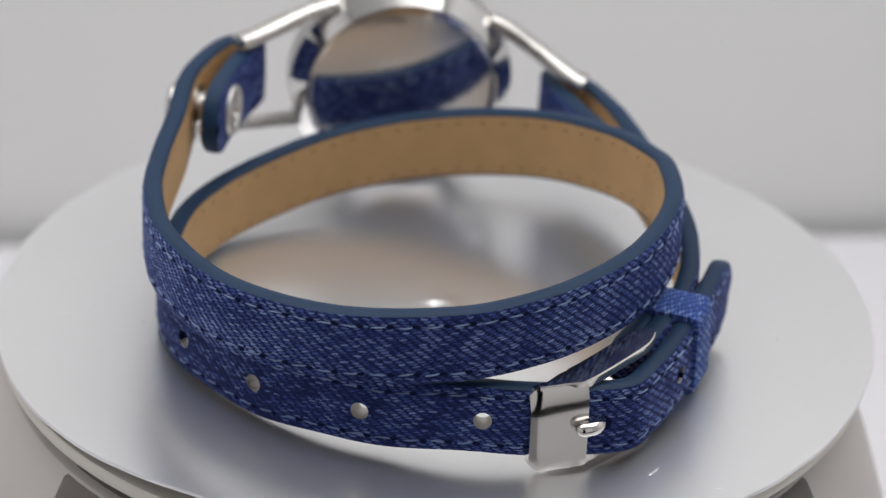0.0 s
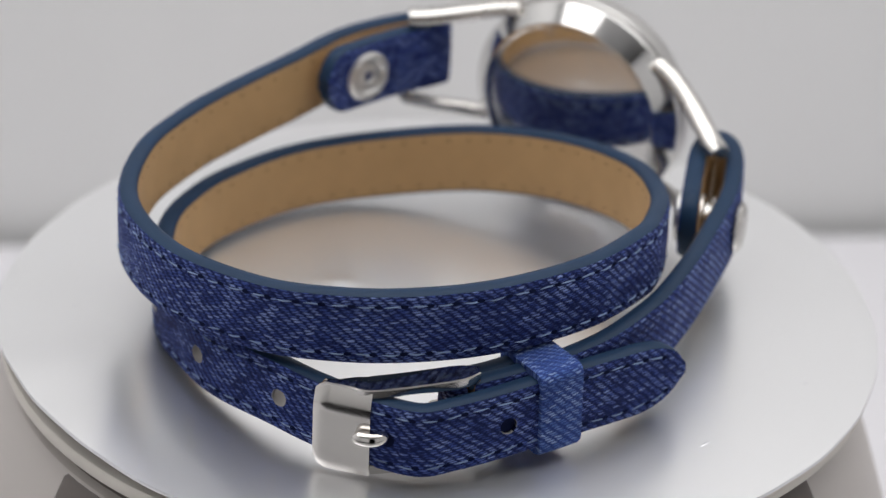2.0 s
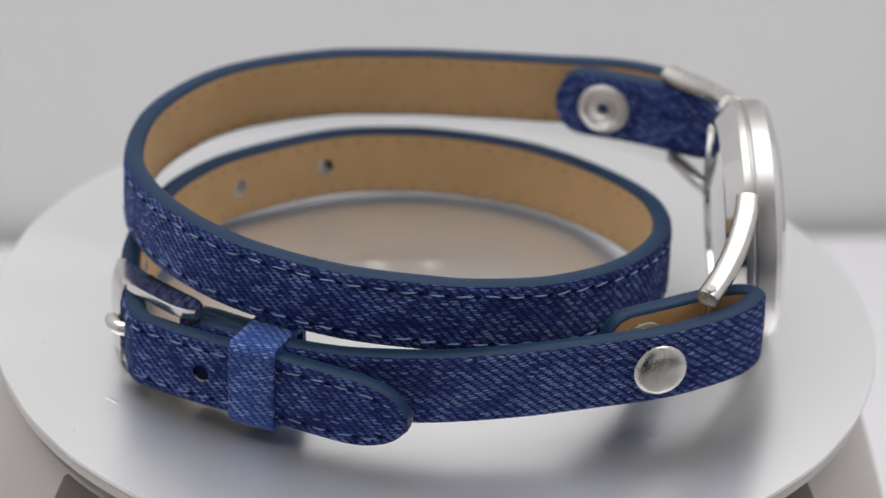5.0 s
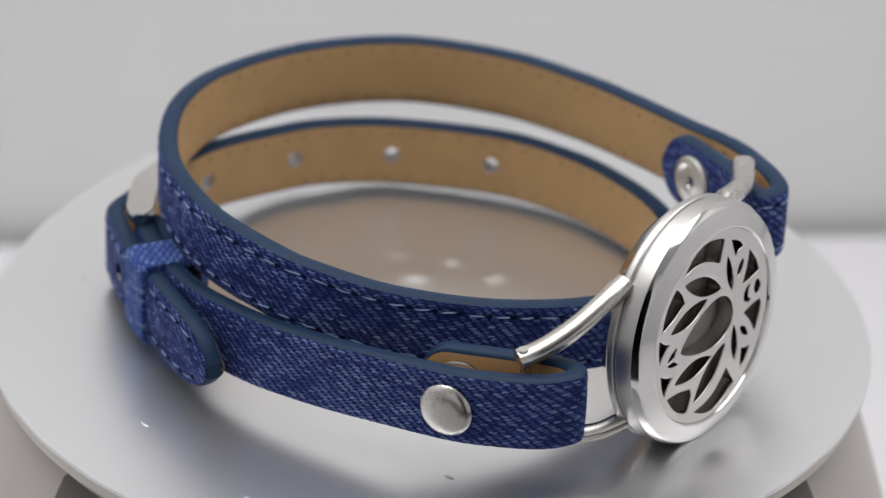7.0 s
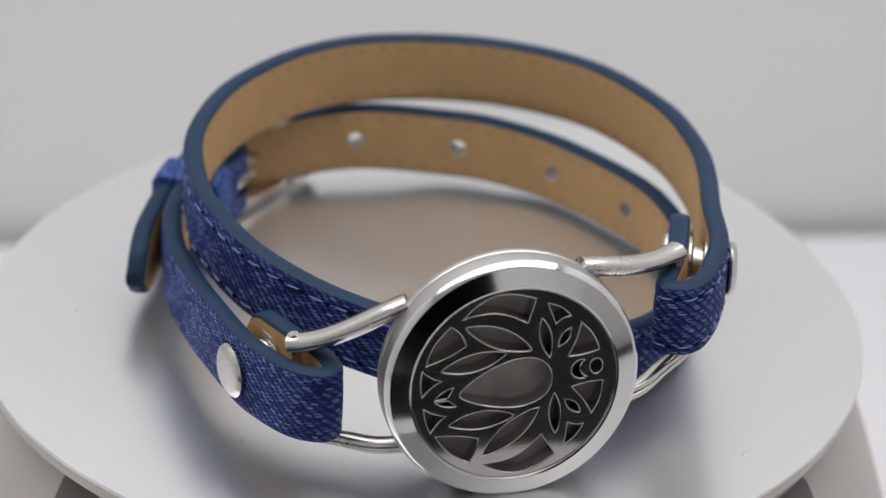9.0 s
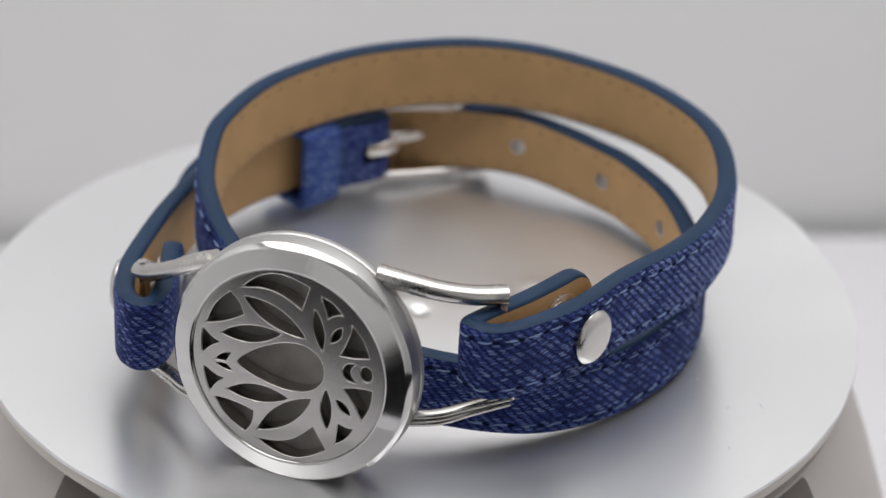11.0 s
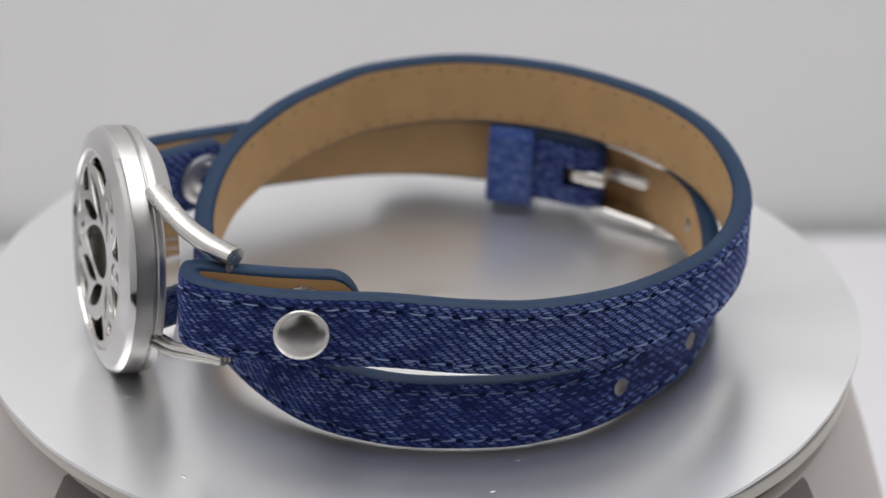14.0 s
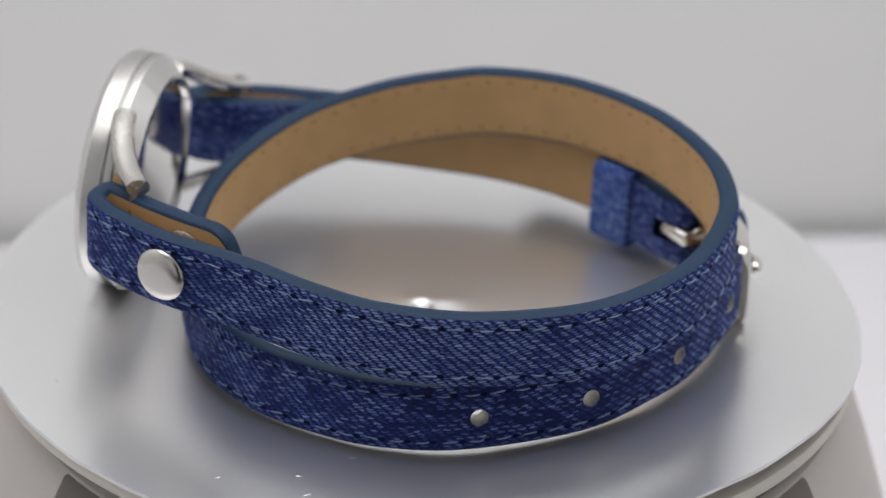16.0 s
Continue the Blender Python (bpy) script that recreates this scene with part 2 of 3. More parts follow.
def base_front(a0, a1, lo, hi, proud):
    """A shallow panel that follows the pedestal's flank from the angle a0 to a1."""
    bm = bmesh.new()
    rows = []
    for k in range(41):
        h = lo + (hi - lo) * k / 40
        r = np.interp(h, [p[0] for p in BASE_PROFILE], [p[1] for p in BASE_PROFILE])
        ring = []
        for q in range(97):
            a = radians(a0 + (a1 - a0) * q / 96)
            rr = r + (proud if 0 < q < 96 else -0.6)
            ring.append(bm.verts.new((rr * MM * math.cos(a), rr * MM * math.sin(a), h * MM)))
        rows.append(ring)
    for a, b in zip(rows, rows[1:]):
        for q in range(96):
            bm.faces.new((a[q], a[q + 1], b[q + 1], b[q]))
    return bm


base = part("base", base_body(), BASE, table, "greyish white flared plastic base")
# proud dark panel in place of the recessed front, its shade painted
part("recess_panel", base_front(216.0, 331.5, 3.0, 71.1, 0.5), DARK, base, "dark brown panel for the shaded front recess of the base")


BUBBLES = [(-0.0210, -0.0366, 0.20, 1.9), (-0.0317, -0.0214, 0.22, 1.7), (-0.0140, -0.0208, 0.20, 2.0), (-0.0347, -0.0033, 0.18, 1.6), (0.0080, -0.0030, 0.26, 2.2), (0.0055, 0.0060, 0.16, 1.5), (-0.0220, -0.0703, 0.12, 1.2)]


def lifted(a, f):
    """How far the sheet stands up at the angle a and the share f of its radius: its rim curls up over one stretch."""
    da = math.atan2(math.sin(a - radians(248)), math.cos(a - radians(248)))
    return 2.3 * math.exp(-(da / 0.55) ** 2) * max(0.0, (f - 0.30) / 0.70) ** 1.15 * (1 + 0.04 * math.sin(17 * a) * f)


def blister(x, y):
    """The height of the sheet's slight dome and of the air bubbles under it, in millimetres."""
    dome = 0.3 * (1 + math.cos(math.pi * min(1.0, math.hypot(x, y) / 33)))
    return dome + sum(1.5 * h * math.exp(-((x - bx * S / MM) ** 2 + (y - by * S / MM) ** 2) / (w * w)) for bx, by, h, w in BUBBLES)


def board(radius, z0, z1, curled, material, name, parent, label):
    """A round board with a slightly uneven rim; a curled one lifts at one stretch and has air bubbles."""
    bm = bmesh.new()
    seg = 240
    n = 56 if curled else 8
    prof = [(radius * k / n, z1) for k in range(n)] + [(radius - 0.05, z1), (radius, z1 - 0.08), (radius, z0 + 0.08), (radius - 0.05, z0)] + [(radius * k / n, z0) for k in range(n - 1, -1, -1)]
    rings = []
    for r, z in prof:
        if r == 0:
            rings.append([bm.verts.new((DISC_AT.x * MM, DISC_AT.y * MM, z * MM))])
            continue
        ring = []
        for i in range(seg):
            a = 2 * math.pi * i / seg
            wob = 1 + 0.0022 * math.sin(3 * a + 1.0) + 0.0012 * math.sin(7 * a) + (0.0009 * math.sin(31 * a) if curled else 0)
            x, y = r * wob * math.cos(a) + DISC_AT.x, r * wob * math.sin(a) + DISC_AT.y
            up = lifted(a, r / radius) + (blister(x, y) if r < 34 else 0.0) if curled else 0.0
            ring.append(bm.verts.new((x * MM, y * MM, (z + up) * MM)))
        rings.append(ring)
    for a, b in zip(rings, rings[1:]):
        for i in range(seg):
            j = (i + 1) % seg
            if len(a) == 1:
                bm.faces.new((a[0], b[i], b[j]))
            elif len(b) == 1:
                bm.faces.new((a[i], b[0], a[j]))
            else:
                bm.faces.new((a[i], b[i], b[j], a[j]))
    bmesh.ops.recalc_face_normals(bm, faces=bm.faces)
    return part(name, bm, material, parent, label)


disc = board(DISC_R - 0.5, -2.3, -0.55, False, CORE, "disc", table, "cream board under the turntable's sheet")
sheet = board(DISC_R, -0.5, 0.0, True, SHEET, "sheet", disc, "satin silver-white brushed sheet, its rim lifting at one stretch")
disc.location = (0, 0, DISC_Z)

# clear smears and bits of film on the sheet, in the plan's units and degrees
rng = random.Random(4)
SMEARS = [(0.1145, -0.0069, 1.3), (-0.1173, -0.0084, 1.0), (-0.0002, -0.1017, 1.1), (0.040, -0.1595 * 0.75, 0.9), (0.118, 0.045, 0.8), (-0.088, -0.075, 0.8),
          (0.0713, -0.0908, 1.5), (0.0696, -0.0930, 0.9), (-0.0922, -0.0125, 0.8), (-0.1089, -0.0017, 0.7), (-0.0414, 0.1021, 1.0), (0.0643, 0.0766, 1.1), (-0.12, 0.02, 0.7), (-0.09, 0.09, 0.9), (0.09, -0.10, 0.8)]
for x, y, size in SMEARS:
    bm = bmesh.new()
    bmesh.ops.create_icosphere(bm, subdivisions=2, radius=1.0)
    a = rng.uniform(0, 6.28)
    k = rng.uniform(0.25, 0.6)
    for v in bm.verts:
        f = 1 + 0.35 * noise.noise(v.co * 1.7 + Vector((x * 90, y * 70, 0)))
        v.co = Vector((v.co.x * size * 0.62 * f, v.co.y * size * k * 0.62 * f, v.co.z * 0.06)) * MM
    bmesh.ops.transform(bm, matrix=Matrix.Translation((x * S, y * S, (0.012 + lifted(math.atan2(y, x), math.hypot(x, y) * S / MM / DISC_R)) * MM)) @ Matrix.Rotation(a, 4, "Z"), verts=bm.verts)
    part("smear", bm, SMEAR, disc)

# ---------------------------------------------------------------- the bracelet
WIDTH, THICK = 9.3, 2.4
bracelet = tagged(empty("wrap_bracelet"), "blue denim double wrap bracelet with a steel lotus locket", "bracelet")


def frames_along(points, step=0.5):
    """Stations on the strap's outer face: place, along, across (upward) and out."""
    pts = even(spline([Vector(p) * (S / MM) for p in points]), step)
    out = []
    for i, p in enumerate(pts):
        t = (pts[min(i + 1, len(pts) - 1)] - pts[max(i - 1, 0)]).normalized()
        w = Vector((0, 0, 1))
        w = (w - t * w.dot(t)).normalized()
        out.append((p, t, w, t.cross(w)))
    return out


def half_width(s, total, round_start, round_end, width):
    """Half the strap's width at the length s, with rounded or pointed ends."""
    h = width / 2
    for d, r in ((s, round_start), (total - s, round_end)):
        if r and d < r:
            q = 1 - d / r
            h = min(h, width / 2 * max(0.055, (1 - q ** 2.4)) ** 0.5)
    return h


def strap(name, points, parent, face, round_start=0, round_end=0, width=WIDTH, thick=THICK, label="", stitched=True, holes=(), gap=(), slots=()):
    """A strap swept along points of its outer face: rounded painted edge, denim face, tan lining, stitches, punched holes.
    The face looks to the side that has along x up. gap: lengths between which no stitches are sewn."""
    st = frames_along(points)
    n = len(st)
    step = [0.0]
    for a, b in zip(st, st[1:]):
        step.append(step[-1] + (b[0] - a[0]).length)
    total = step[-1]

    def sweep(profile, closed, face_uv=False):
        bm = bmesh.new()
        uvl = bm.loops.layers.uv.new("UVMap")
        rows = []
        for (p, t, w, o), s in zip(st, step):
            h = half_width(s, total, round_start, round_end, width)
            row = []
            for a, b in profile:
                # a: share of the half width, with b: depth below the outer face
                y = a[0] * h + a[1]
                v = bm.verts.new((p + w * y + o * b) * MM)
                row.append((v, s, y))
            rows.append(row)
        m = len(profile)
        for r0, r1 in zip(rows, rows[1:]):
            for k in range(m if closed else m - 1):
                k2 = (k + 1) % m
                q = (r0[k], r0[k2], r1[k2], r1[k])
                f = bm.faces.new([e[0] for e in q])
                for lo, e in zip(f.loops, q):
                    lo[uvl].uv = (e[1], e[2])
        if closed:
            bm.faces.new([e[0] for e in rows[0]][::-1])
            bm.faces.new([e[0] for e in rows[-1]])
        bmesh.ops.recalc_face_normals(bm, faces=bm.faces)
        return bm

    T = thick
    edge = [((-1, 0.75), -0.02), ((-1, 0.3), -0.16), ((-1, 0.06), -0.55), ((-1, 0), -T * 0.5), ((-1, 0.06), -T + 0.5), ((-1, 0.3), -T + 0.14), ((-1, 0.7), -T + 0.02),
            ((1, -0.7), -T + 0.02), ((1, -0.3), -T + 0.14), ((1, -0.06), -T + 0.5), ((1, 0), -T * 0.5), ((1, -0.06), -0.55), ((1, -0.3), -0.16), ((1, -0.75), -0.02)]
    body = part(name, sweep(edge, True), EDGE, parent, label)
    facing = [((-1, 0.30), -0.13), ((-1, 0.62), 0.02), ((-1, 1.2), 0.06), ((-0.68, 0), 0.03), ((-0.4, 0), 0.10), ((0, 0), 0.12), ((0.4, 0), 0.10), ((0.68, 0), 0.03), ((1, -1.2), 0.06), ((1, -0.62), 0.02), ((1, -0.30), -0.13), ((1, -1.2), -0.4), ((-1, 1.2), -0.4)]
    fob = part("denim_facing", sweep(facing, True), face, body, "mottled blue denim facing")
    lin = [((-1, 0.55), -T + 0.0), ((-1, 0.8), -T - 0.05), ((-0.5, 0), -T - 0.09), ((0, 0), -T - 0.10), ((0.5, 0), -T - 0.09), ((1, -0.8), -T - 0.05), ((1, -0.55), -T + 0.0), ((1, -1.2), -T + 0.4), ((-1, 1.2), -T + 0.4)]
    lob = part("lining", sweep(lin, True), LINING, body, "tan grained leather lining")
    if stitched:
        bm = bmesh.new()
        pitch, length = 3.15, 2.3
        r2 = random.Random(len(points))
        for side in (-1, 1):
            s = 1.6
            while s < total - 4.2:
                if not any(g0 < s + length / 2 < g1 for g0, g1 in gap):
                    ring_rows = []
                    skew = r2.uniform(-0.15, 0.38)
                    bend = r2.uniform(-0.06, 0.16)
                    for k in range(6):
                        f = k / 5
                        i = min(n - 1, int((s + length * f) / total * (n - 1)))
                        p, t, w, o = st[i]
                        frac = (s + length * f) / total * (n - 1) - i
                        if i < n - 1:
                            p = p.lerp(st[i + 1][0], frac)
                        h = half_width(step[i], total, round_start, round_end, width)
                        y = side * (h - 1.5) + skew * (f - 0.5) - bend * math.sin(math.pi * f)
                        rise = -0.06 + 0.20 * math.sin(math.pi * min(1, max(0, f))) ** 0.5
                        wd = 0.12 * (0.55 + 0.45 * math.sin(math.pi * f))
                        ring_rows.append([bm.verts.new((p + w * (y - wd) + o * (rise - 0.08)) * MM), bm.verts.new((p + w * y + o * (rise + 0.08)) * MM), bm.verts.new((p + w * (y + wd) + o * (rise - 0.08)) * MM)])
                    for a, b in zip(ring_rows, ring_rows[1:]):
                        for k in range(2):
                            bm.faces.new((a[k], a[k + 1], b[k + 1], b[k]))
                    # the needle hole after the stitch: a flat oval with its shade as colour
                    i = min(n - 1, int((s + length + 0.35) / total * (n - 1)))
                    p, t, w, o = st[i]
                    y = side * (half_width(step[i], total, round_start, round_end, width) - 1.5) + 0.05
                    ring = [bm.verts.new((p + w * (y + 0.26 * math.sin(a)) + t * (0.48 * math.cos(a)) + o * (0.13 if k % 2 else 0.12)) * MM) for k, a in enumerate(radians(30) * q for q in range(12))]
                    bm.faces.new(ring).material_index = 1
                s += pitch * r2.uniform(0.95, 1.06)
        # needle dents of the lining: flat ovals, the shade in their colour
        for side in (-1, 1):
            s = 21.0
            while s < total - 5.0:
                p, t, w, o = st[min(n - 1, int(s / total * (n - 1)))]
                y = side * (half_width(s, total, round_start, round_end, width) - 1.45) + r2.uniform(-0.12, 0.12)
                bm.faces.new([bm.verts.new((p + w * (y + 0.17 * math.sin(a)) + t * (0.34 * math.cos(a)) - o * (T + 0.115)) * MM) for a in (radians(45) * q for q in range(8))]).material_index = 2
                s += pitch * r2.uniform(0.95, 1.06)
        bmesh.ops.recalc_face_normals(bm, faces=bm.faces)
        sob = tagged(part("stitching", bm, THREAD, body, "pale blue thread stitches"), kind="stuff")
        sob.data.materials.append(HOLE_SHADE)
        sob.data.materials.append(DENT_SHADE)
    if holes or slots:
        cutter = bmesh.new()
        for hs in holes:
            i = min(n - 1, int(hs / total * (n - 1)))
            p, t, w, o = st[i]
            m = Matrix.LocRotScale(p * MM, o.to_track_quat("Z", "Y"), None)
            before = len(cutter.faces)
            bmesh.ops.create_cone(cutter, cap_ends=True, segments=20, radius1=1.1 * MM, radius2=1.1 * MM, depth=14 * MM, matrix=m)
            cutter.faces.ensure_lookup_table()
            # walls of the last hole are coloured dark for the shade in it
            if hs == holes[-1]:
                for k in range(before, len(cutter.faces)):
                    cutter.faces[k].material_index = 1
        for hs in slots:
            p, t, w, o = st[min(n - 1, int(hs / total * (n - 1)))]
            turn = Matrix((t, w, o)).transposed().to_4x4()
            turn.translation = p * MM
            before = len(cutter.faces)
            bmesh.ops.create_cube(cutter, size=1.0, matrix=turn @ Matrix.Translation((0, 0, -2.2 * MM)) @ Matrix.Diagonal((16 * MM, 2.7 * MM, 5.6 * MM, 1)))
            cutter.faces.ensure_lookup_table()
            # slot walls get the same painted shade
            for k in range(before, len(cutter.faces)):
                cutter.faces[k].material_index = 1
        me = bpy.data.meshes.new("punch")
        cutter.to_mesh(me)
        cutter.free()
        me.materials.append(LIT_HOLE)
        me.materials.append(HOLE_SHADE)
        tool = bpy.data.objects.new("punch", me)
        scene.collection.objects.link(tool)
        cuts = (body, fob, lob) if holes else (body, fob)
        for ob in cuts:
            md = ob.modifiers.new("punch", "BOOLEAN")
            md.object, md.operation, md.solver, md.material_mode = tool, "DIFFERENCE", "EXACT", "TRANSFER"
        bpy.context.view_layer.update()
        dg = bpy.context.evaluated_depsgraph_get()
        for ob in cuts:
            cut = bpy.data.meshes.new_from_object(ob.evaluated_get(dg))
            ob.modifiers.clear()
            ob.data = cut
        bpy.data.objects.remove(tool)
    return body, st, step


# places on the outer face, in the plan's units
LONG = [(-0.0715, 0.0343, 0.0481), (-0.0685, 0.0514, 0.0480), (-0.0650, 0.0660, 0.0480), (-0.0605, 0.0790, 0.0478), (-0.0595, 0.0860, 0.0476), (-0.0643, 0.0886, 0.0475), (-0.0706, 0.0882, 0.0474),
        (-0.0764, 0.0830, 0.0474), (-0.0822, 0.0706, 0.0473), (-0.0866, 0.0545, 0.0470), (-0.0882, 0.0300, 0.0457), (-0.0913, 0.0040, 0.0436), (-0.0914, -0.0200, 0.0425), (-0.0838, -0.0500, 0.0427),
        (-0.0622, -0.0808, 0.0435), (-0.0285, -0.0980, 0.0442), (0.0081, -0.0990, 0.0456), (0.0336, -0.0894, 0.0467), (0.0532, -0.0732, 0.0470), (0.0688, -0.0514, 0.0471), (0.0788, -0.0218, 0.0465),
        (0.0787, 0.0060, 0.0448), (0.0738, 0.0231, 0.0425), (0.0605, 0.0455, 0.0387), (0.0357, 0.0662, 0.0338), (0.0000, 0.0770, 0.0270), (-0.0350, 0.0722, 0.0212), (-0.0658, 0.0527, 0.0158),
        (-0.0822, 0.0275, 0.0147), (-0.0876, 0.0000, 0.0147), (-0.0864, -0.0210, 0.0149), (-0.0776, -0.0450, 0.0158), (-0.0540, -0.0735, 0.0170), (-0.0305, -0.0876, 0.0188), (-0.0118, -0.0938, 0.0190),
        (0.0120, -0.0966, 0.0202), (0.0300, -0.0962, 0.0192), (0.0480, -0.0920, 0.0174), (0.0637, -0.0869, 0.0171), (0.0710, -0.0772, 0.0178), (0.0793, -0.0615, 0.0190), (0.0875, -0.0390, 0.0196),
        (0.0946, -0.0154, 0.0188), (0.0985, 0.0033, 0.0178)]
SHORT = [(0.0575, 0.0575, 0.0285), (0.0511, 0.0688, 0.0288), (0.0450, 0.0795, 0.0294), (0.0375, 0.0940, 0.0304), (0.0362, 0.1035, 0.0308), (0.0408, 0.1083, 0.0308), (0.0475, 0.1065, 0.0304),
         (0.0536, 0.1010, 0.0295), (0.0600, 0.0915, 0.0285), (0.0669, 0.0779, 0.0272), (0.0754, 0.0531, 0.0258), (0.0808, 0.0345, 0.0246), (0.0855, 0.0130, 0.0236), (0.0866, -0.0040, 0.0228),
         (0.0855, -0.0210, 0.0218), (0.0800, -0.0420, 0.0208), (0.0728, -0.0590, 0.0200), (0.0676, -0.0682, 0.0192), (0.0626, -0.0717, 0.0188), (0.0571, -0.0690, 0.0188),
         (0.0574, -0.0620, 0.0190), (0.0626, -0.0515, 0.0196), (0.0655, -0.0440, 0.0200)][::-1]


def length_at(points, x, y, z):
    """The length along the strap nearest to a place."""
    st = frames_along(points)
    q = Vector((x, y, z)) * (S / MM)
    i = min(range(len(st)), key=lambda k: (st[k][0] - q).length)
    return 0.5 * i


holes = [length_at(LONG, *h) for h in ((0.0178, -0.0957, 0.0195), (-0.0194, -0.0930, 0.0190), (-0.0525, -0.0748, 0.0166), (-0.0766, -0.0470, 0.0168), (0.0793, -0.0625, 0.0193))]

long_strap, long_st, _ = strap("long_strap", LONG, bracelet, DENIM, round_start=4.0, round_end=9.0, label="long denim strap wound twice round", holes=holes, gap=((0.0, 20.0),))
short_strap, short_st, _ = strap("short_strap", SHORT, bracelet, DENIM_SHORT, round_start=0, round_end=4.0, label="short denim strap from locket to buckle", stitched=False, slots=[length_at(SHORT, 0.0585, -0.0712, 0.0188)])


def station(st, x, y, z):
    q = Vector((x, y, z)) * (S / MM)
    return min(st, key=lambda k: (k[0] - q).length)


def facing_frame(place, out, up=Vector((0, 0, 1))):
    """A pose with z along out and y upward; place in millimetres."""
    o = out.normalized()
    x = up.cross(o).normalized()
    y = o.cross(x)
    m = Matrix((x, y, o)).transposed().to_4x4()
    m.translation = place * MM
    return m


# dark discs painting the shade in the covered hole and the prong's hole
for at, deep, r in (((0.0793, -0.0625, 0.0193), -0.30, 1.05), ((0.0548, -0.0905, 0.0174), 0.16, 0.95)):
    p, t, w, o = station(long_st, *at)
    part("hole_shade_disc", lathe([(r, deep), (r * 0.5, deep - 0.02), (0, deep - 0.03)], 24, facing_frame(p, o)), HOLE_SHADE, long_strap)


# snaps: a domed cap outside, a socket on the tab inside, the post between
def snap(st, cap_at, tab_at):
    p, t, w, o = station(st, *cap_at)
    q, t2, w2, o2 = station(st, *tab_at)
    cap = part("snap_cap", lathe([(0, 1.15), (1.6, 1.12), (2.6, 0.98), (3.05, 0.75), (3.28, 0.42), (3.2, 0.12), (2.8, 0.0), (0, 0.0)], 64, facing_frame(p + o * 0.12, o)), STEEL, bracelet, "domed polished steel snap cap")
    m2 = facing_frame(q + o2 * 0.10, o2)
    part("snap_socket", lathe([(3.35, 0.0), (3.35, 0.35), (3.1, 0.62), (2.5, 0.70), (2.25, 0.52), (2.05, 0.34), (1.5, 0.36), (1.15, 0.55), (0.85, 0.58), (0.68, 0.30), (0.62, -0.9), (0, -0.9)], 64, m2), SATIN, bracelet, "stamped steel snap socket with a small hole")
    # dark disc for the shade inside the socket's hole
    part("hole_shade_disc", lathe([(0.66, -0.55), (0, -0.55)], 24, m2), DARK, cap)
    a, b = p - o * THICK, q - o2 * THICK
    for place, away in ((a, -o), (b, -o2)):
        part("snap_flange", lathe([(3.25, 0.0), (3.25, 0.35), (2.9, 0.6), (2.2, 0.65), (0, 0.65)], 48, facing_frame(place, away)), STEEL, cap, "steel snap flange")
    part("snap_post", tube([a * MM, (a * 0.65 + b * 0.35) * MM, (a * 0.35 + b * 0.65) * MM, b * MM], 2.3 * MM, 28), STEEL, bracelet, "steel snap stud between the layers")


snap(long_st, (-0.0857, 0.0542, 0.0470), (-0.0685, 0.0514, 0.0480))
snap(short_st, (0.0669, 0.0779, 0.0272), (0.0511, 0.0688, 0.0288))


# ---- locket
def locket_frame():
    n = Vector((-0.1427, 0.9881, 0.0566)).normalized()
    r = Vector((-0.988, -0.1427, 0)).normalized()
    u = n.cross(r)
    phi = radians(8.0)
    x = r * math.cos(phi) + u * math.sin(phi)
    y = u * math.cos(phi) - r * math.sin(phi)
    m = Matrix((x, y, n)).transposed().to_4x4()
    m.translation = Vector((-0.0144, 0.1090, 0.0392)) * S
    return m


LK = locket_frame()
locket = part("locket", lathe([(15.0, -1.15), (15.05, -1.4), (15.05, -3.2), (14.9, -3.42), (14.7, -3.5), (14.7, -3.62), (14.9, -3.70), (15.0, -3.9), (15.0, -4.5), (14.9, -4.75)], 160, LK), CASE, bracelet, "round polished steel locket case", sharp=17.0)
part("bezel", lathe([(12.02, -3.0), (12.04, -0.06), (12.15, 0.24), (12.35, 0.30), (14.45, -0.40), (14.62, -0.55), (15.0, -1.15)], 160, LK), BEZEL, locket, "mirror polished bevelled front ring", sharp=17.0)
part("back_ring", lathe([(14.9, -4.75), (12.75, -6.95), (12.3, -7.0), (12.1, -6.85), (12.0, -6.4)], 160, LK), BEZEL, locket, "mirror polished sloping back ring", sharp=17.0)
part("back_plate", lathe([(12.1, -6.42), (11.4, -6.52), (9.0, -6.74), (6.0, -6.93), (3.0, -7.04), (0, -7.08)], 128, LK), MIRROR, locket, "mirror polished back plate")
part("felt_pad", lathe([(12.0, -2.4), (0, -2.4)], 64, LK), FELT, locket, "dark grey felt pad behind the lotus")


def lens(ax, ay, bx, by, w1, w2, k=16):
    """A leaf between two tips that bulges w1 to its left and w2 to its right."""
    a, b = Vector((ax, ay)), Vector((bx, by))
    d = b - a
    nrm = Vector((-d.y, d.x)).normalized()
    pts = [a + d * (i / k) + nrm * (w1 * math.sin(math.pi * i / k) ** 0.8) for i in range(k + 1)]
    pts += [a + d * (1 - i / k) - nrm * (w2 * math.sin(math.pi * i / k) ** 0.8) for i in range(1, k)]
    return pts


def curved(corners, bows, k=8):
    """A polygon whose sides bow outward by the given amounts."""
    out = []
    n = len(corners)
    for i in range(n):
        a, b = Vector(corners[i]), Vector(corners[(i + 1) % n])
        d = b - a
        nrm = Vector((d.y, -d.x)).normalized()
        out += [a + d * (j / k) + nrm * (bows[i] * math.sin(math.pi * j / k)) for j in range(k)]
    return out


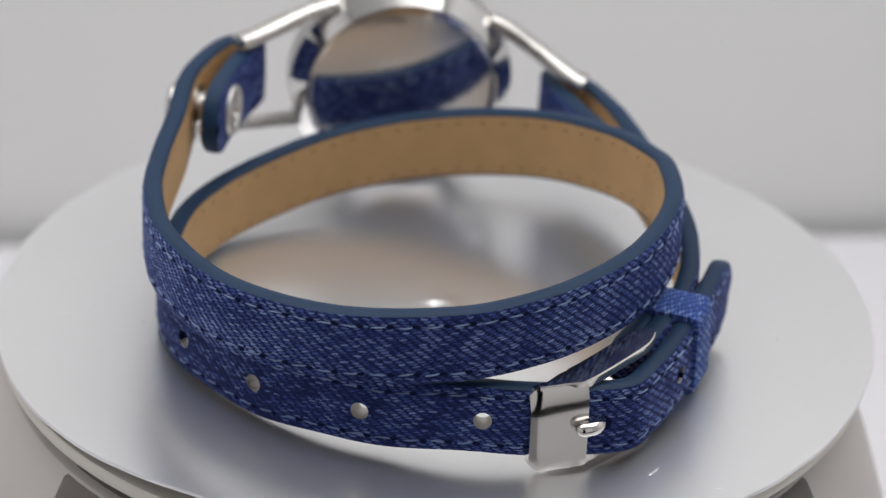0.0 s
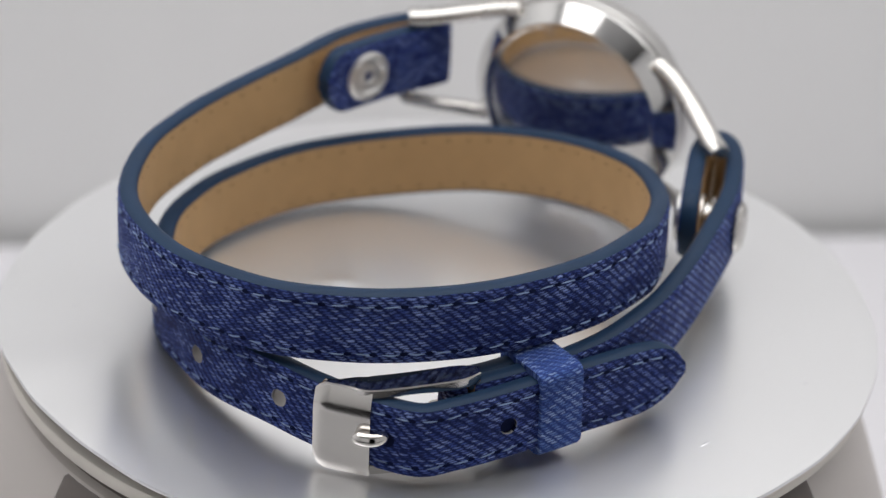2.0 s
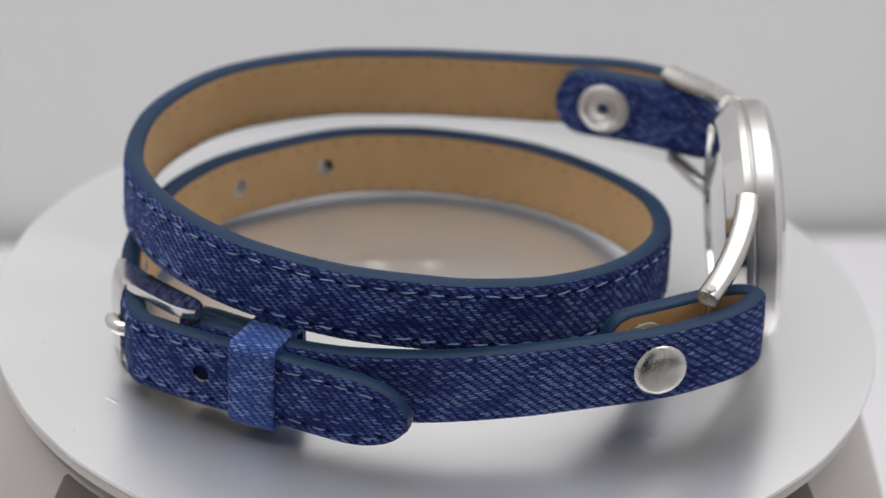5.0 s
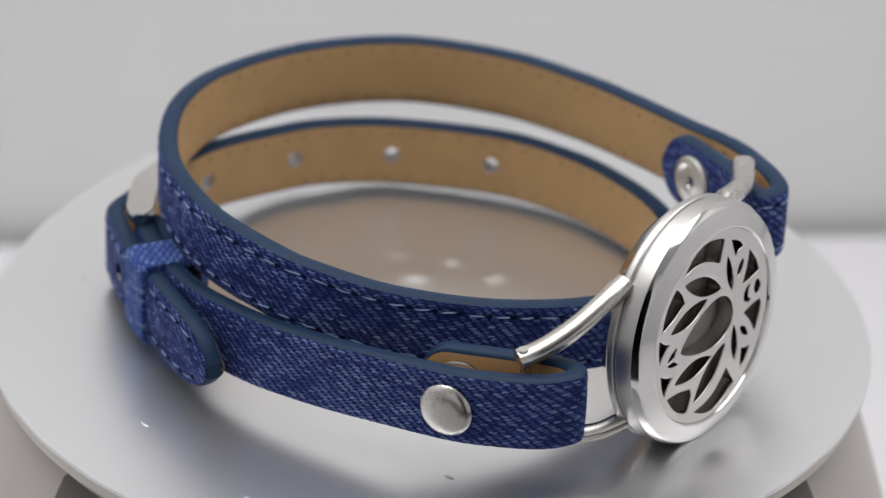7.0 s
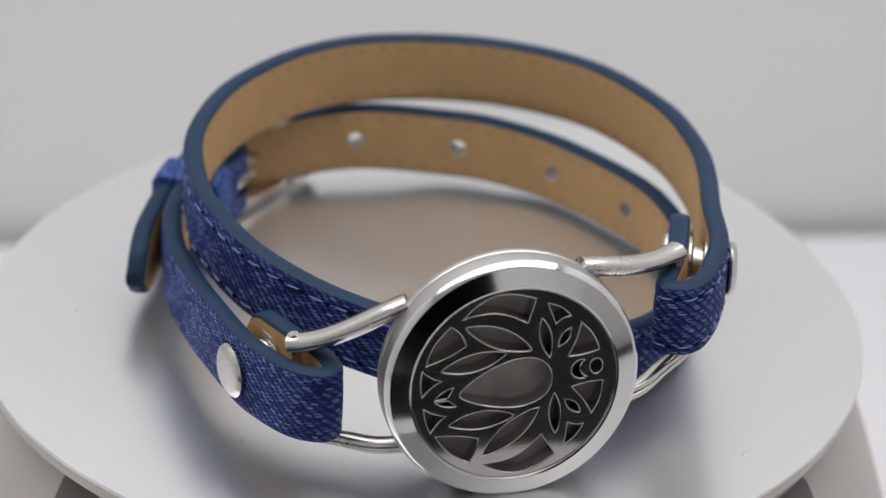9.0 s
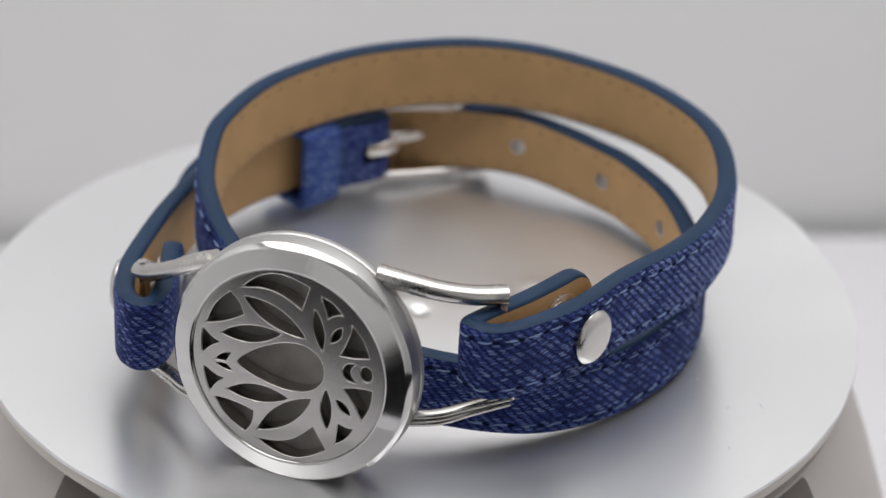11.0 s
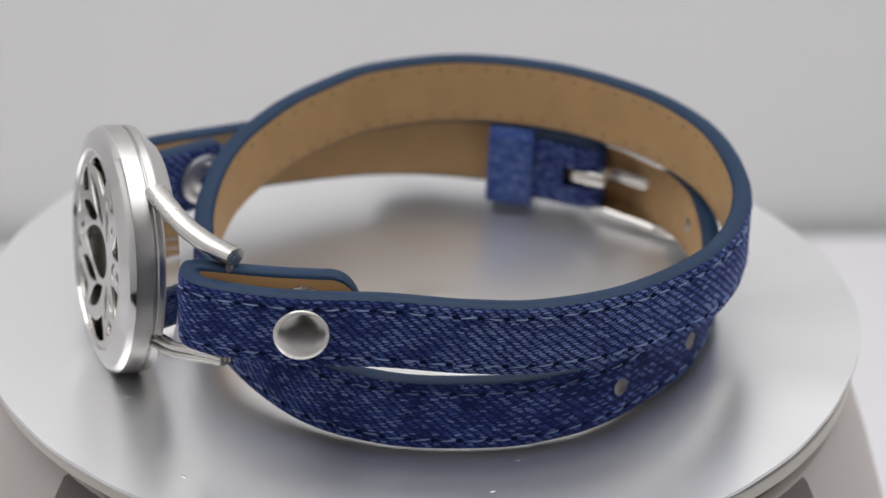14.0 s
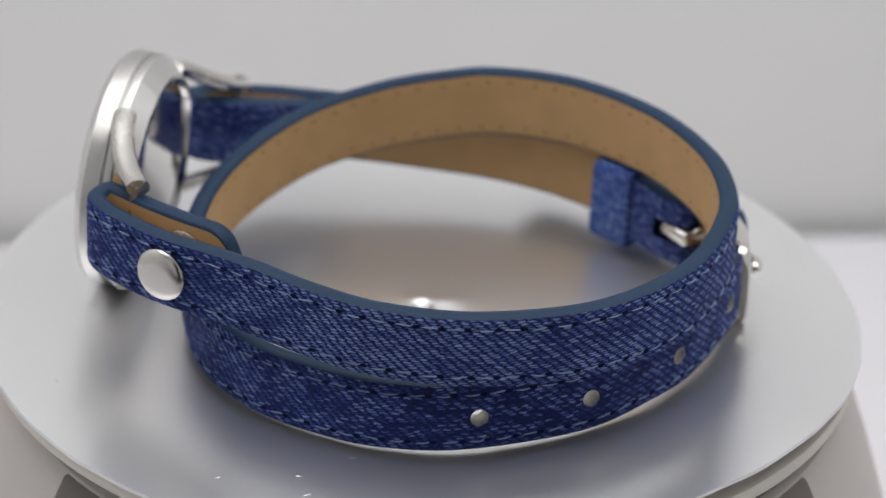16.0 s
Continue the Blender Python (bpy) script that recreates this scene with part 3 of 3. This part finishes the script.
def lotus_openings():
    """The openings of the lotus grille, for a plate of radius 1 with the flower's tip to -x."""
    egg = []
    for i in range(48):
        a = 2 * math.pi * i / 48
        x = -0.08 - 0.455 * math.cos(a)
        egg.append(Vector((x, 0.262 * math.sin(a) * (1 - 0.28 * math.cos(a)) * (abs(math.sin(a / 2)) ** 0.25))))
    half = [lens(-0.68, 0.29, -0.02, 0.335, 0.09, 0.105), lens(-0.40, 0.69, 0.22, 0.30, 0.115, 0.10), lens(0.335, 0.63, 0.37, 0.18, 0.062, 0.062), lens(0.60, 0.46, 0.46, 0.28, 0.05, 0.045),
            curved([(-0.43, 0.765), (0.20, 0.585), (0.315, 0.835)], [-0.09, 0.0, 0.15]), curved([(-0.815, 0.37), (-0.40, 0.49), (-0.52, 0.73)], [0.02, 0.03, 0.045]),
            curved([(-0.885, 0.05), (-0.66, 0.185), (-0.85, 0.345)], [-0.02, -0.02, 0.015]), curved([(0.40, 0.765), (0.46, 0.52), (0.625, 0.57)], [0.0, -0.02, 0.03]),
            curved([(0.53, 0.16), (0.855, 0.16), (0.70, 0.50)], [0.015, 0.03, -0.02])]
    shapes = [egg] + half + [[Vector((p.x, -p.y)) for p in h][::-1] for h in half]
    shapes.append(curved([(-0.78, 0.0), (-0.64, -0.01), (-0.56, -0.105)][:2] + [(-0.56, 0.10)], [0.0, 0.0, 0.03]))
    shapes.append(curved([(-0.78, -0.012), (-0.56, -0.11), (-0.64, -0.022)], [0.03, 0.0, 0.0]))
    moon = [Vector((0.665 + 0.115 * math.cos(a), 0.105 * math.sin(a))) for a in np.linspace(math.pi * 0.42, math.pi * 1.58, 20)]
    moon += [Vector((0.745 + 0.10 * math.cos(a), 0.090 * math.sin(a))) for a in np.linspace(math.pi * 1.45, math.pi * 0.55, 14)][1:-1]
    shapes.append(moon)
    shapes.append([Vector((0.80 + 0.068 * math.cos(a), 0.085 * math.sin(a))) for a in np.linspace(0, 2 * math.pi, 25)[:-1]])
    return shapes


def grille():
    cu = bpy.data.curves.new("grille", "CURVE")
    cu.dimensions, cu.fill_mode = "2D", "BOTH"
    cu.extrude, cu.bevel_depth, cu.bevel_resolution = 1.0 * MM, 0.13 * MM, 2
    R = 12.25 * MM
    edge = 11.95 / 12.25
    rim = [Vector((edge * math.cos(2 * math.pi * i / 128), edge * math.sin(2 * math.pi * i / 128))) for i in range(128)]
    for sh in [rim] + lotus_openings():
        sp = cu.splines.new("POLY")
        sp.points.add(len(sh) - 1)
        for p, v in zip(sp.points, sh):
            p.co = (v.x * R, v.y * R, 0, 1)
        sp.use_cyclic_u = True
    ob = new("grille_curve", cu)
    bpy.context.view_layer.update()
    me = bpy.data.meshes.new_from_object(ob.evaluated_get(bpy.context.evaluated_depsgraph_get()))
    bpy.data.objects.remove(ob)
    bm = bmesh.new()
    bm.from_mesh(me)
    bmesh.ops.transform(bm, matrix=LK @ Matrix.Translation((0, 0, -1.11 * MM)), verts=bm.verts)
    return bm


part("lotus_grille", grille(), GRILLE, locket, "pierced steel lotus flower grille", smooth=False)


def ribbon(line, width, thick, up):
    """A flat bar with eased edges along the line; width lies across, thick along up."""
    bm = bmesh.new()
    rows = []
    for i, p in enumerate(line):
        d = (line[min(i + 1, len(line) - 1)] - line[max(i - 1, 0)]).normalized()
        a = d.cross(up).normalized()
        b = a.cross(d)
        w, h, e = width / 2, thick / 2, thick * 0.30
        rows.append([bm.verts.new(p + a * x + b * y) for x, y in ((w - e, h), (w, h - e), (w, -h + e), (w - e, -h), (-w + e, -h), (-w, -h + e), (-w, h - e), (-w + e, h), (0, h * 1.12))])
    for r0, r1 in zip(rows, rows[1:]):
        for k in range(9):
            bm.faces.new((r0[k], r0[(k + 1) % 9], r1[(k + 1) % 9], r1[k]))
    bm.faces.new(rows[0][::-1])
    bm.faces.new(rows[-1])
    bmesh.ops.recalc_face_normals(bm, faces=bm.faces)
    return bm


def bail(sx):
    """The loop that carries a strap: two curved arms with a thin pin between their ends."""
    up = (LK.to_3x3() @ Vector((0, 1, 0))).normalized()
    drop = 1.0 if sx < 0 else 0.0   # the short strap pulls its end down
    arm = spline([(sx * 10.2, 10.7, -4.4), (sx * 13.0, 9.8, -5.0), (sx * 16.6, 8.4 - 0.3 * drop, -6.4), (sx * 19.6, 7.4 - 0.7 * drop, -8.1), (sx * 21.8, 6.9 - drop, -9.6), (sx * 23.4, 6.7 - drop, -10.6)], 8)
    top = part("bail", ribbon([LK @ (p * MM) for p in arm], 2.8 * MM, 1.9 * MM, up), STEEL, bracelet, "curved polished steel arms of the locket", sharp=50)
    for y in (-0.1, -1.0):
        low = spline([(sx * 12.7, -6.5 + y, -4.2), (sx * 16.0, -6.5 + y, -5.4), (sx * 19.2, -6.2 + y * 0.8, -7.6), (sx * 22.9, -5.8 + y * 0.6, -9.9)], 8)
        part("arm", ribbon([LK @ (p * MM) for p in low], 1.7 * MM, 0.75 * MM, up), STEEL, top, sharp=50)
    part("post", tube([LK @ (Vector((sx * 22.9, y, -10.1)) * MM) for y in (7.0, 2.0, -2.0, -6.2)], 0.62 * MM, 16), STEEL, top)


bail(-1)
bail(1)


# ---- buckle and keeper
def buckle():
    t = Vector((0.938, 0.346, 0)).normalized()
    o = Vector((t.y, -t.x, 0))
    c = Vector((0.0412, -0.0963, 0.0176)) * (S / MM)
    bm = bmesh.new()
    # plate: a bent sheet, rounded on its free side
    nx, ny = 14, 16
    W, H, T = 7.1, 11.2, 0.9
    grid = {}
    for side in (0, 1):
        for i in range(nx + 1):
            for j in range(ny + 1):
                a = (i / nx - 0.5) * W
                b = (j / ny - 0.5) * H
                q = max(0.0, (-a - W / 2 + 2.0)) / 2.0
                hb = 1 - 0.20 * q ** 2.6
                bow = -0.06 * (a / 3.2) ** 2 - 0.85 * max(0.0, (b - 2.2) / 3.4) ** 2 - 0.3 * max(0.0, (-b - 4.0) / 1.6) ** 2 - 0.35 * q ** 3
                grid[side, i, j] = bm.verts.new((c + t * a + Vector((0, 0, b * hb)) + o * (bow - side * T)) * MM)
    for i in range(nx):
        for j in range(ny):
            bm.faces.new((grid[0, i, j], grid[0, i + 1, j], grid[0, i + 1, j + 1], grid[0, i, j + 1]))
            bm.faces.new((grid[1, i, j], grid[1, i, j + 1], grid[1, i + 1, j + 1], grid[1, i + 1, j]))
    for i in range(nx):
        bm.faces.new((grid[0, i, 0], grid[1, i, 0], grid[1, i + 1, 0], grid[0, i + 1, 0]))
        bm.faces.new((grid[0, i, ny], grid[0, i + 1, ny], grid[1, i + 1, ny], grid[1, i, ny]))
    for j in range(ny):
        bm.faces.new((grid[0, 0, j], grid[0, 0, j + 1], grid[1, 0, j + 1], grid[1, 0, j]))
        bm.faces.new((grid[0, nx, j], grid[1, nx, j], grid[1, nx, j + 1], grid[0, nx, j + 1]))
    bmesh.ops.recalc_face_normals(bm, faces=bm.faces)
    plate = part("buckle", bm, BUCKLE, bracelet, "polished steel strap buckle")
    # rails: flat bars from the plate to the pivot
    pivot = Vector((0.0668, -0.0665, 0)) * (S / MM)
    ahead = Vector((pivot.x - c.x, pivot.y - c.y, 0)).normalized()
    away = Vector((ahead.y, -ahead.x, 0))
    for z0, z1, back in ((5.05, 6.25, 0.75), (-4.9, -4.5, 0.3)):
        middle = c.lerp(Vector((pivot.x, pivot.y, c.z)), 0.62) - o * 0.3 + away * 1.9
        end = Vector((pivot.x, pivot.y, c.z)) + ahead * 1.0 + away * 1.9
        line = spline([c - t * 2.4 - o * back + Vector((0, 0, z0)), c + t * 0.8 - o * back + Vector((0, 0, z0)), c + t * 3.4 - o * back + Vector((0, 0, z0)), middle + Vector((0, 0, (z0 + z1) / 2)), end + Vector((0, 0, z1))], 8)
        bm = bmesh.new()
        rows = []
        for i, p in enumerate(line):
            d = (line[min(i + 1, len(line) - 1)] - line[max(i - 1, 0)]).normalized()
            s = Vector((d.y, -d.x, 0)).normalized()
            f = i / (len(line) - 1)
            w = 3.6 * min(1.0, 0.12 + f / 0.42)
            tip = max(0.0, (f - 0.86) / 0.14)
            out, inn = -1.1 * tip ** 2.5, -w + 1.1 * tip ** 2.5
            h = 0.58 + 0.12 * max(0.0, (f - 0.7) / 0.3)
            rows.append([bm.verts.new((p + s * a + Vector((0, 0, b))) * MM) for a, b in ((out - 0.15, h), (out, h - 0.15), (out, -h + 0.15), (out - 0.15, -h), (inn + 0.15, -h), (inn, -h + 0.15), (inn, h - 0.15), (inn + 0.15, h))])
        for r0, r1 in zip(rows, rows[1:]):
            for k in range(8):
                bm.faces.new((r0[k], r0[(k + 1) % 8], r1[(k + 1) % 8], r1[k]))
        bm.faces.new(rows[0][::-1])
        bm.faces.new(rows[-1])
        bmesh.ops.recalc_face_normals(bm, faces=bm.faces)
        part("rail", bm, BUCKLE, plate, smooth=True)
    part("pivot_bar", tube([Vector((pivot.x, pivot.y, c.z + z)) * MM for z in (-4.5, -2, 2, 6.0)], 0.8 * MM, 12), BUCKLE, plate)
    # the prong's root, folded round the pivot inside the strap's slot
    leg = Vector((-0.5, -0.86, 0)).normalized()
    root = Matrix((leg, Vector((-leg.y, leg.x, 0)), Vector((0, 0, 1)))).transposed().to_4x4()
    root.translation = Vector((0.0612 * S, -0.0670 * S, 0.0188 * S))
    part("prong_root", box(5.2 * MM, 4.3 * MM, 2.1 * MM, root, 0.7 * MM, 3), BUCKLE, plate)
    # prong: from the pivot through the strap's hole onto the plate
    pr = spline([Vector((pivot.x, pivot.y, c.z)) - t * 1.2 + o * 1.6, c + t * 6.6 - o * 3.0, c + t * 5.5 - o * 1.4, c + t * 4.9 - o * 0.1, c + t * 4.2 + o * 0.60, c + t * 3.2 + o * 0.80, c + t * 2.2 + o * 0.70, c + t * 1.7 + o * 0.60], 8)
    part("prong", tube([p * MM for p in pr], 0.92 * MM, 20, round_end=1.0 * MM), BUCKLE, plate, "rounded steel prong through a strap hole")


buckle()


def keeper():
    p, t, w, o = station(long_st, 0.0853, -0.0455, 0.0197)
    bm = bmesh.new()
    uvl = bm.loops.layers.uv.new("UVMap")
    c = p - o * 3.75
    hx, hy, rad, th = 4.45, 5.55, 1.3, 0.95
    loop = []
    for cx, cy, a0 in ((hx - rad, hy - rad, 0), (-hx + rad, hy - rad, 90), (-hx + rad, -hy + rad, 180), (hx - rad, -hy + rad, 270)):
        for k in range(7):
            a = radians(a0 + 15 * k)
            loop.append((cx, cy, math.cos(a), math.sin(a)))
    W = 5.9
    prof = [(-W / 2, -0.12), (-W / 2 + 0.35, 0.03), (0, 0.07), (W / 2 - 0.35, 0.03), (W / 2, -0.12), (W / 2, -th), (-W / 2, -th)]
    rows, s = [], 0.0
    last = None
    for cx, cy, ca, sa in loop:
        pos = Vector((cx + rad * ca, cy + rad * sa))
        s += (pos - last).length if last else 0
        last = pos
        rows.append(([bm.verts.new((c + o * (cx + (rad + d) * ca) + w * (cy + (rad + d) * sa) + t * l) * MM) for l, d in prof], s))
    n = len(rows)
    for i in range(n):
        (r0, s0), (r1, s1) = rows[i], rows[(i + 1) % n]
        if i == n - 1:
            s1 = s0 + 8.0
        for k in range(len(prof)):
            k2 = (k + 1) % len(prof)
            f = bm.faces.new((r0[k], r0[k2], r1[k2], r1[k]))
            for lo, uv in zip(f.loops, ((prof[k][0], s0), (prof[k2][0], s0), (prof[k2][0], s1), (prof[k][0], s1))):
                lo[uvl].uv = uv
    bmesh.ops.recalc_face_normals(bm, faces=bm.faces)
    ob = part("keeper", bm, DENIM_LIGHT, bracelet, "lighter blue denim keeper loop")
    return ob


keeper()


# ---------------------------------------------------------------- motion
TURN = [(0.0, 0.0), (0.5, -8.56), (1.0, -17.97), (1.5, -27.04), (2.0, -36.93), (2.5, -46.46), (3.0, -56.06), (3.5, -65.35), (4.0, -75.54), (4.2, -79.46), (5.25, -100.2), (6.3, -120.98), (6.5, -124.89), (7.0, -135.22),
        (7.5, -144.49), (8.0, -154.65), (8.5, -163.90), (9.0, -173.67), (9.5, -182.57), (10.0, -192.13), (10.2, -195.77), (11.25, -213.9), (12.3, -231.53), (12.5, -234.86), (13.0, -243.32), (13.5, -251.09), (14.0, -259.37),
        (14.5, -266.96), (15.0, -275.0), (15.5, -282.54), (16.0, -290.89)]


def motions():
    walk(bracelet, [(t, pose(0, 0, 0, 0, 0, a)) for t, a in TURN])
    walk(disc, [(t, pose(0, 0, DISC_Z, 0, 0, a)) for t, a in TURN])


motions()
